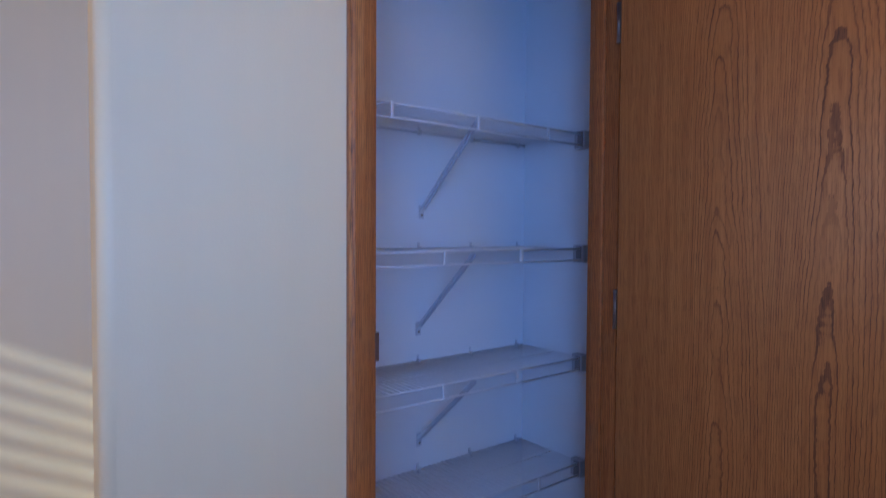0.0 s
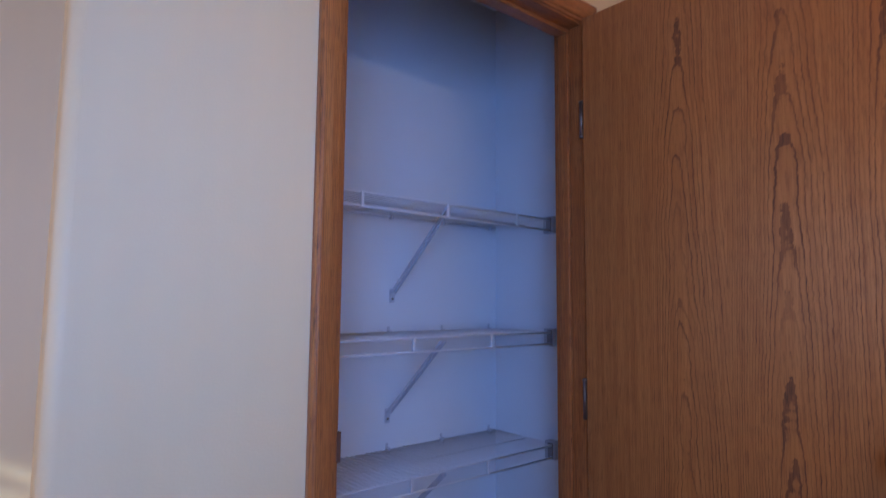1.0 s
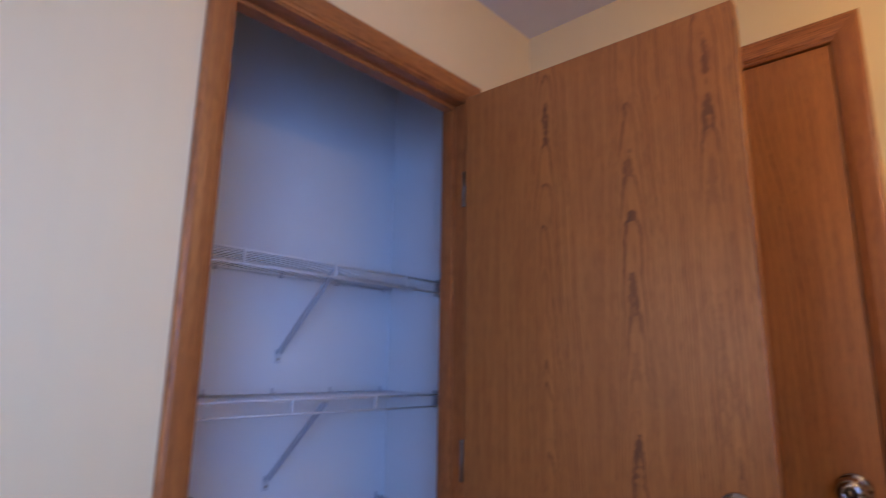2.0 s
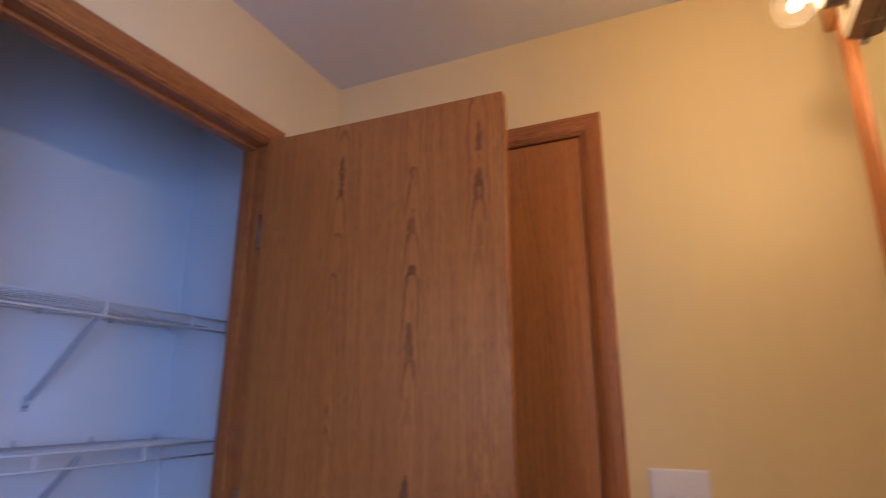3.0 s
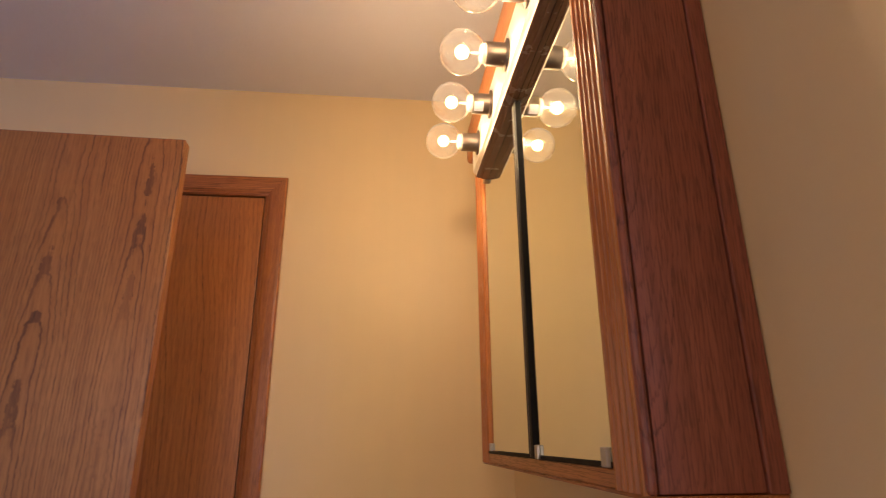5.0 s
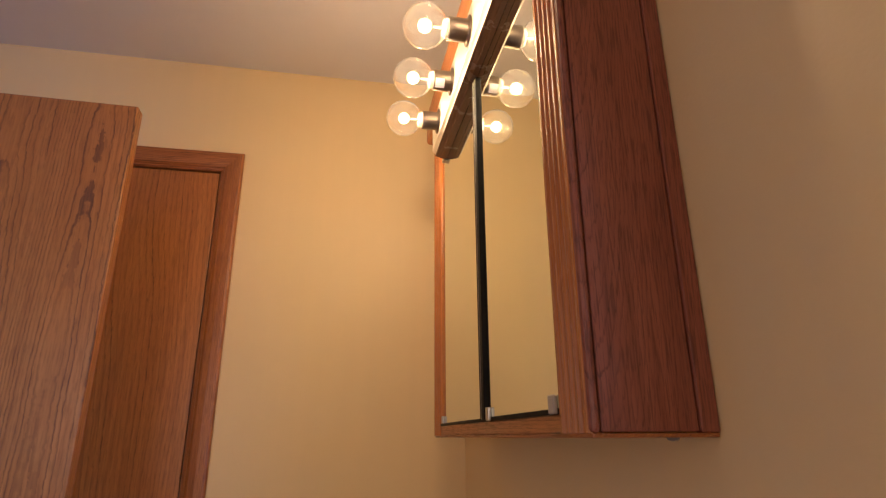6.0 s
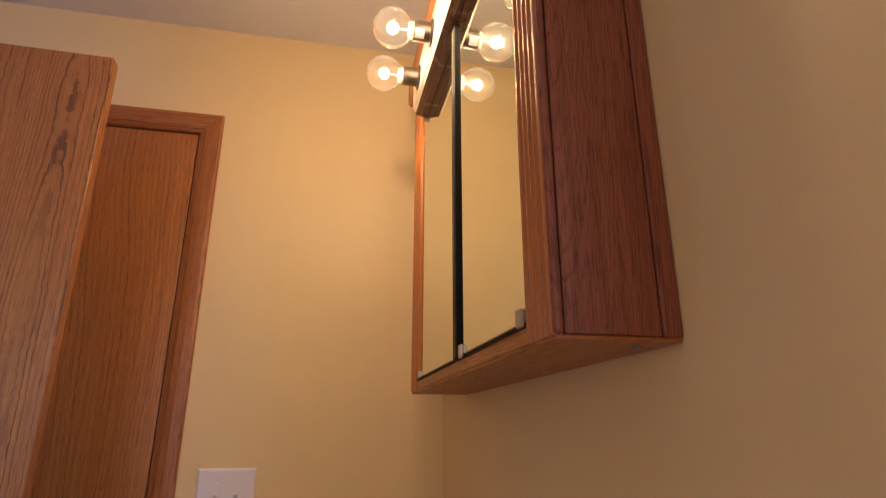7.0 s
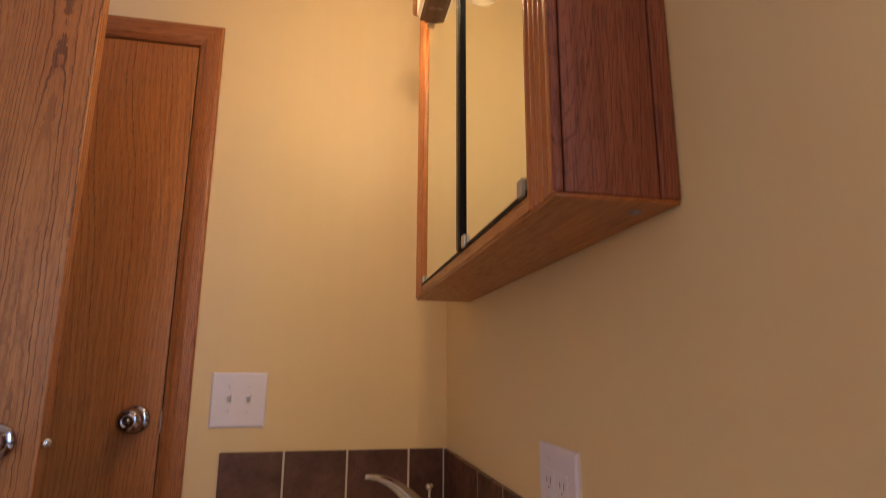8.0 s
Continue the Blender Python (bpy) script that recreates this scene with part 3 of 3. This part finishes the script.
def mirror_cabinet():
    c = thing("mirror_cabinet", (CX0, 0, CZ0), "stained oak bathroom cabinet with fluted uprights and two mirrors", "cabinet")
    body = piece("body", TRIM_X, c, (CX0 + 0.010, CX1 - 0.004, 0.001, 0.100, CZ0 + 0.001, CZ1))
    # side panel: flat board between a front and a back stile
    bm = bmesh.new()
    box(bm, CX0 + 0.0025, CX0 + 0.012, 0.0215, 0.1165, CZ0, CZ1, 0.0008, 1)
    part("side_panel", bm, CAB_OAK, c, "dark red-brown oak side panel")
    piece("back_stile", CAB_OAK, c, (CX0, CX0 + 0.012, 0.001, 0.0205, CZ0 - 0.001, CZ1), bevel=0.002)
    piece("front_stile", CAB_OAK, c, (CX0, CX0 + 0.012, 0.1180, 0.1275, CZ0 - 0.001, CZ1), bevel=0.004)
    for x0, x1 in ((CX0 + 0.0035, CX0 + PIL), (CX1 - PIL, CX1)):
        bm = bmesh.new()
        fluted(bm, x0, x1, CZ0 - 0.001, CZ1)
        part("fluted_upright", bm, FLUTE_OAK, c, "fluted oak upright")
    a, b = CX0 + PIL, CX1 - PIL
    piece("bottom_rail", TRIM_X, c, (a, b, 0.100, FACE - 0.002, CZ0 - 0.001, CZ0 + 0.0175), bevel=0.002)
    piece("bottom_panel", TRIM_X, c, (CX0 + 0.001, CX1 - 0.001, 0.002, FACE - 0.0025, CZ0 - 0.005, CZ0 - 0.001), bevel=0.0012)
    piece("backing", BLACK, c, (a, b, 0.100, 0.108, CZ0 + 0.020, 1.970))
    piece("mirror", MIRROR, c, (-0.7000, b, 0.108, 0.1220, CZ0 + 0.0235, 1.970), label="clear mirror pane")
    piece("mirror", MIRROR, c, (a, -0.7265, 0.108, 0.1275, CZ0 + 0.0235, 1.970), label="clear mirror pane")
    piece("divider", BLACK, c, (-0.7262, -0.7003, 0.108, 0.1330, CZ0 + 0.020, 1.9275), bevel=0.0015, label="black strip between the mirrors")
    piece("divider_edge", STEEL, c, (-0.7120, -0.7102, 0.1330, 0.1334, CZ0 + 0.020, 1.926), label="thin steel line on the black strip")
    piece("track", BLACK, c, (a, b, 0.1262, 0.1275, CZ0 + 0.0175, CZ0 + 0.0225), label="black bottom track")
    for x, y in ((b - 0.012, 0.1220), (-0.688, 0.1220), (-0.7385, 0.1275), (a + 0.012, 0.1275)):
        bm = bmesh.new()
        box(bm, x - 0.008, x + 0.008, y, y + 0.005, CZ0 + 0.018, CZ0 + 0.037, 0.0015, 2)
        near = x < -0.9
        part("mirror_clip", bm, CLIP_PLASTIC if near else CLIP, c, "pale plastic mirror clip" if near else "small chrome mirror clip")
    for x, y in ((-0.391, 0.1220),):
        bm = bmesh.new()
        box(bm, x - 0.008, x + 0.008, y, y + 0.008, 1.928, 1.944, 0.0015, 2)
        part("mirror_clip", bm, CLIP, c, "small chrome mirror clip")
    piece("light_board", TRIM_X, c, (a, b, 0.100, FACE - 0.001, 1.9725, CZ1), bevel=0.001)
    bm = bmesh.new()
    pts = [(0.001, CZ1), (0.138, CZ1), (0.143, CZ1 + 0.004), (0.145, CZ1 + 0.012), (0.145, CZ1 + 0.085), (0.140, CZ1 + 0.092), (0.001, CZ1 + 0.092)]
    extrude(bm, [(CX0 - 0.02, y, z) for y, z in pts], (CX0 - 0.02, 0, 0), (CX1 + 0.02, 0, 0))
    part("crown", bm, TRIM_X, c, "oak crown board over the lights")
    bm = bmesh.new()
    lathe(bm, (-1.045, 0.030, CZ0 - 0.005), (0, 0, -1), [(0, 0.006), (0.002, 0.0055), (0.003, 0.003), (0.0032, 0)], 16)
    part("bumper", bm, SLOT, c)


mirror_cabinet()
BAR_Z, BULB_Y = 1.982, 0.232
BULBS = (-0.477, -0.627, -0.777, -0.927)


def vanity_light():
    v = thing("vanity_light", (-0.70, FACE, BAR_Z), "polished metal light bar with clear glowing globe bulbs", "light bar")
    bm = bmesh.new()
    out = [(0.1305, -0.044), (0.1495, -0.044), (0.151, -0.041), (0.156, -0.036), (0.156, 0.036), (0.151, 0.041), (0.1495, 0.044), (0.1305, 0.044)]
    extrude(bm, [(-1.001, y, BAR_Z + z) for y, z in out], (-1.001, 0, 0), (-0.404, 0, 0))
    part("bar", bm, BARMETAL, v, "brushed pale metal bar")
    for sign in (-1, 1):
        bm = bmesh.new()
        for back, xa, xb in ((0.1278, -1.008, -0.7132), (0.1224, -0.7130, -0.401)):
            out = [(back, 0.0443), (0.148, 0.0443), (0.1495, 0.0450), (0.1495, 0.0462), (0.146, 0.0466), (0.1445, 0.0480), (0.138, 0.0486), (0.1365, 0.0502), (0.131, 0.0506), (back, 0.0510)]
            extrude(bm, [(xa, y, BAR_Z + sign * z) for y, z in out], (xa, 0, 0), (xb, 0, 0))
        part("edge_moulding", bm, BRONZE, v, "dark bronze stepped edge moulding")
    for x in BULBS:
        at = (x, 0.156, BAR_Z)
        bm = bmesh.new()
        lathe(bm, at, (0, 1, 0), [(0, 0.0), (0, 0.027), (0.002, 0.027), (0.004, 0.0205), (0.006, 0.020), (0.036, 0.020), (0.0365, 0.0185), (0.030, 0.0175), (0.030, 0.0)], 28)
        part("socket", bm, NICKEL, v, "satin metal bulb socket")
        bm = bmesh.new()
        lathe(bm, at, (0, 1, 0), [(0.028, 0.0), (0.028, 0.0165), (0.042, 0.0165), (0.045, 0.013), (0.045, 0.0)], 20)
        part("bulb_base", bm, CERAMIC, v)
        bm = bmesh.new()
        r, c = 0.0385, BULB_Y - 0.156
        prof = [(0.042, 0.0135)] + [(c - r * math.cos(a), r * math.sin(a)) for a in [0.42 + (math.pi - 0.42) * i / 22 for i in range(23)]]
        lathe(bm, at, (0, 1, 0), prof, 32)
        g = part("bulb", bm, GLASS, v, "clear glass globe bulb")
        g.visible_shadow = False
        sol = g.modifiers.new("thickness", "SOLIDIFY")
        sol.thickness, sol.offset = 0.0008, -1
        bm = bmesh.new()
        rod(bm, (x, at[1] + 0.044, BAR_Z), (x, at[1] + 0.061, BAR_Z), 0.003, 8, 0.0018)
        part("stem", bm, CERAMIC, g).visible_shadow = False
        bm = bmesh.new()
        n = 14
        for i in range(n):
            a0, a1 = math.pi * 1.5 * i / n - 2.35 + math.pi, math.pi * 1.5 * (i + 1) / n - 2.35 + math.pi
            p0, p1 = [(x + 0.010 * math.cos(a), BULB_Y - 0.002 - 0.004 * math.sin(a * 2), BAR_Z + 0.010 * math.sin(a)) for a in (a0, a1)]
            rod(bm, p0, p1, 0.0016, 6)
        part("filament", bm, FILAMENT, g, "white-hot glowing filament").visible_shadow = False
        glow = lamp("bulb_light", "POINT", BULB_POWER, BULB_COLOR, Matrix.Translation((x, BULB_Y, BAR_Z)))
        glow.data.shadow_soft_size = 0.0125
    # a small paper sticker on one socket
    bm = bmesh.new()
    x = BULBS[1]
    for i in range(4):
        a = radians(200 + i * 14)
        p = Vector((x + 0.0203 * math.cos(a), 0, BAR_Z + 0.0203 * math.sin(a)))
        q = Vector((x + 0.0203 * math.cos(a + 0.24), 0, BAR_Z + 0.0203 * math.sin(a + 0.24)))
        vs = [bm.verts.new((s.x, y, s.z)) for s, y in ((p, 0.172), (q, 0.172), (q, 0.190), (p, 0.190))]
        bm.faces.new(vs)
    part("sticker", bm, SWITCH, v, "small worn white sticker on a socket")


vanity_light()


# ---- plates, tiles, vanity ----
def light_switch():
    s = thing("light_switch", (0, 0.529, 1.089), "white two-gang toggle switch plate on the wall", "light switch")
    y0, y1, z0, z1 = 0.465, 0.597, 1.020, 1.153
    bm = bmesh.new()
    vs = [[bm.verts.new((x, y, z)) for y, z in ((y0 + i, z0 + i), (y1 - i, z0 + i), (y1 - i, z1 - i), (y0 + i, z1 - i))] for x, i in ((0, 0), (-0.003, 0), (-0.0058, 0.004), (-0.0062, 0.008))]
    for a, b in zip(vs, vs[1:]):
        for i in range(4):
            bm.faces.new((a[i], a[(i + 1) % 4], b[(i + 1) % 4], b[i]))
    bm.faces.new(vs[-1])
    bmesh.ops.recalc_face_normals(bm, faces=bm.faces)
    part("plate", bm, SWITCH, s)
    for y in (0.506, 0.552):
        piece("collar", GREYPLATE, s, (-0.0070, -0.006, y - 0.0052, y + 0.0052, 1.077, 1.100))
        bm = bmesh.new()
        extrude(bm, [(-0.006, y - 0.0042, 1.081), (-0.006, y - 0.0042, 1.094), (-0.019, y - 0.0036, 1.102), (-0.020, y - 0.0036, 1.095)], (0, y, 0), (0, y + 0.0080, 0))
        part("toggle", bm, SWITCH, s)
        for z in (1.060, 1.119):
            bm = bmesh.new()
            lathe(bm, (-0.0060, y, z), (-1, 0, 0), [(0, 0.0034), (0.0009, 0.0032), (0.0013, 0)], 12)
            part("screw", bm, SWITCH, s)


light_switch()


def outlet():
    o = thing("outlet", (-0.76, 0, 0.995), "white outlet plate with a test-button receptacle", "outlet")
    x0, x1, z0, z1 = -0.826, -0.694, 0.930, 1.060
    bm = bmesh.new()
    vs = [[bm.verts.new((x, y, z)) for x, z in ((x0 + i, z0 + i), (x1 - i, z0 + i), (x1 - i, z1 - i), (x0 + i, z1 - i))] for y, i in ((0, 0), (0.003, 0), (0.0058, 0.004), (0.0062, 0.008))]
    for a, b in zip(vs, vs[1:]):
        for i in range(4):
            bm.faces.new((a[i], a[(i + 1) % 4], b[(i + 1) % 4], b[i]))
    bm.faces.new(vs[-1])
    bmesh.ops.recalc_face_normals(bm, faces=bm.faces)
    part("plate", bm, SWITCH, o)
    for cx in (-0.783, -0.737):
        piece("receptacle", SWITCH, o, (cx - 0.017, cx + 0.017, 0.006, 0.0082, 0.962, 1.028), bevel=0.001)
        for z in (1.013, 0.977):
            for dx, hgt in ((-0.0065, 0.009), (0.0065, 0.007)):
                piece("slot", SLOT, o, (cx + dx - 0.0010, cx + dx + 0.0010, 0.0078, 0.0086, z - hgt / 2, z + hgt / 2))
            bm = bmesh.new()
            rod(bm, (cx, 0.0078, z - 0.010), (cx, 0.0086, z - 0.010), 0.0018, 10)
            part("slot", bm, SLOT, o)
        for z in (1.042, 0.948):
            bm = bmesh.new()
            lathe(bm, (cx, 0.006, z), (0, 1, 0), [(0, 0.0034), (0.0009, 0.0032), (0.0013, 0)], 12)
            part("screw", bm, SWITCH, o)
    for z in (0.9985, 0.9915):
        piece("button", SWITCH, o, (-0.744, -0.730, 0.0078, 0.0096, z - 0.0025, z + 0.0025), bevel=0.0006)


outlet()

TOP_Z = 0.962
COUNTER_Z = 0.805


def backsplash():
    b = thing("backsplash", (0, 0, COUNTER_Z), "brown mottled ceramic tile backsplash with pale grout", "tile", kind="structure")
    piece("grout", GROUT, b, (-0.0082, 0, 0.0, 0.566, COUNTER_Z, TOP_Z - 0.0008), (-1.36, -0.0082, 0, 0.0082, COUNTER_Z, TOP_Z - 0.0008))
    g = 0.0018
    cuts = (0.567, 0.413, 0.258, 0.1015, 0.0095)
    for a, c in zip(cuts, cuts[1:]):
        bm = bmesh.new()
        box(bm, -0.009, 0.0, c + g, a - g, COUNTER_Z + 0.001, TOP_Z, 0.0015, 1)
        part("tile", bm, TILE, b)
    cuts = (-0.0095, -0.346, -0.520, -0.690, -0.860, -1.030, -1.200, -1.355)
    for a, c in zip(cuts, cuts[1:]):
        bm = bmesh.new()
        box(bm, c + g, a - g, 0.0, 0.009, COUNTER_Z + 0.001, TOP_Z, 0.0015, 1)
        part("tile", bm, TILE, b)


def vanity():
    v = thing("vanity_cabinet", (-0.68, 0.28, 0), "stained oak vanity cabinet under the sink", "cabinet")
    piece("body", TRIM_Z, v, (-1.34, -0.004, 0.004, 0.53, 0.0, COUNTER_Z - 0.036), bevel=0.002)
    for x in (-1.32, -0.88, -0.44):
        d = piece("door", TRIM_Z, v, (x, x + 0.42, 0.53, 0.549, 0.11, COUNTER_Z - 0.06), bevel=0.004)
        bm = bmesh.new()
        lathe(bm, (x + 0.38, 0.549, 0.62), (0, 1, 0), [(0, 0.006), (0.012, 0.006), (0.020, 0.014), (0.026, 0.011), (0.028, 0)], 16)
        part("knob", bm, KNOB, d)
    t = thing("countertop", (-0.68, 0.28, COUNTER_Z - 0.035), "pale speckled vanity countertop with an oval sink", "countertop")
    piece("top", COUNTER, t, (-1.36, -0.0005, 0.0005, 0.566, COUNTER_Z - 0.035, COUNTER_Z - 0.0005), bevel=0.003)
    bm = bmesh.new()
    lathe(bm, (-0.45, 0.33, COUNTER_Z), (0, 0, 1), [(-0.0004, 0.19), (0.010, 0.188), (0.013, 0.178), (0.010, 0.168), (0.004, 0.160), (0.002, 0.10), (0.0015, 0.0)], 48)
    part("sink", bm, SINK, t, "white porcelain sink")


def faucet():
    f = thing("faucet", (-0.45, 0.150, COUNTER_Z), "chrome single-lever bathroom faucet beside the tiles", "faucet")
    x, y, z = -0.45, 0.150, COUNTER_Z
    bm = bmesh.new()
    lathe(bm, (x, y, z), (0, 0, 1), [(0, 0.0), (0, 0.030), (0.006, 0.029), (0.012, 0.024), (0.070, 0.021), (0.095, 0.023), (0.108, 0.021), (0.112, 0.0)], 24)
    part("body", bm, KNOB, f)
    bm = bmesh.new()
    tube(bm, [(x, y + 0.012 + 0.115 * t, z + 0.056 + 0.033 * math.sin(math.pi * (0.15 + 0.7 * t)) - 0.016 * t, 0.014 - 0.003 * t) for t in [i / 10 for i in range(11)]])
    part("spout", bm, KNOB, f)
    bm = bmesh.new()
    tube(bm, [(x, y - 0.006 + 0.100 * t, z + 0.169 - 0.060 * (1 - t) ** 2.2, 0.013 * (1 - t) ** 1.6 + 0.0042) for t in [i / 16 for i in range(17)]])
    part("lever", bm, KNOB, f, "curved chrome lever handle")
    bm = bmesh.new()
    rod(bm, (x, y - 0.024, z), (x, y - 0.024, z + 0.145), 0.0022, 8)
    lathe(bm, (x, y - 0.024, z + 0.145), (0, 0, 1), [(-0.003, 0.0), (-0.002, 0.003), (0.003, 0.0075), (0.006, 0.0075), (0.008, 0.005), (0.0085, 0)], 14)
    part("lift_rod", bm, CHROME, f, "thin chrome drain lift rod")


backsplash()
vanity()
faucet()


def window():
    w = thing("window_1", (WEST - 0.06, 1.48, WZ0), "window with half-open white blinds", "window", kind="structure")
    piece("frame", SWITCH, w, (WEST - 0.11, WEST - 0.07, WY0, WY0 + 0.03, WZ0, WZ1), (WEST - 0.11, WEST - 0.07, WY1 - 0.03, WY1, WZ0, WZ1), (WEST - 0.11, WEST - 0.07, WY0 + 0.03, WY1 - 0.03, WZ0, WZ0 + 0.03), (WEST - 0.11, WEST - 0.07, WY0 + 0.03, WY1 - 0.03, WZ1 - 0.03, WZ1))
    z = WZ0 + 0.03
    bm = bmesh.new()
    a = radians(12)
    c, s = 0.018 * math.cos(a), 0.018 * math.sin(a)
    xm = WEST - 0.035
    extrude(bm, [(xm - c, WY0 + 0.01, z - s), (xm + c, WY0 + 0.01, z + s), (xm + c, WY0 + 0.01, z + s + 0.003), (xm - c, WY0 + 0.01, z - s + 0.003)], (0, WY0 + 0.01, 0), (0, WY1 - 0.01, 0))
    slat = part("slat", bm, BLIND, w)
    n = int((WZ1 - z) / 0.054)
    for i in range(1, n):
        again(slat, "slat", (0, 0, 0.054 * i))



# Unseen window added for the blue daylight lamp; its pane stops the sun.
def added_window():
    w = thing("unseen_window", ((SX0 + SX1) / 2, -0.06, SZ0), "unseen white-framed window added round the daylight lamp", "window", kind="structure")
    y0, y1 = -0.11, -0.07
    piece("frame", SWITCH, w, (SX0, SX0 + 0.03, y0, y1, SZ0, SZ1), (SX1 - 0.03, SX1, y0, y1, SZ0, SZ1), (SX0 + 0.03, SX1 - 0.03, y0, y1, SZ0, SZ0 + 0.03), (SX0 + 0.03, SX1 - 0.03, y0, y1, SZ1 - 0.03, SZ1))
    # Frosted pane put here to keep the sun off closet and door.
    piece("pane", FROSTED, w, (SX0 + 0.03, SX1 - 0.03, -0.094, -0.088, SZ0 + 0.03, SZ1 - 0.03), label="frosted glass pane added to block the sun")


window()
added_window()
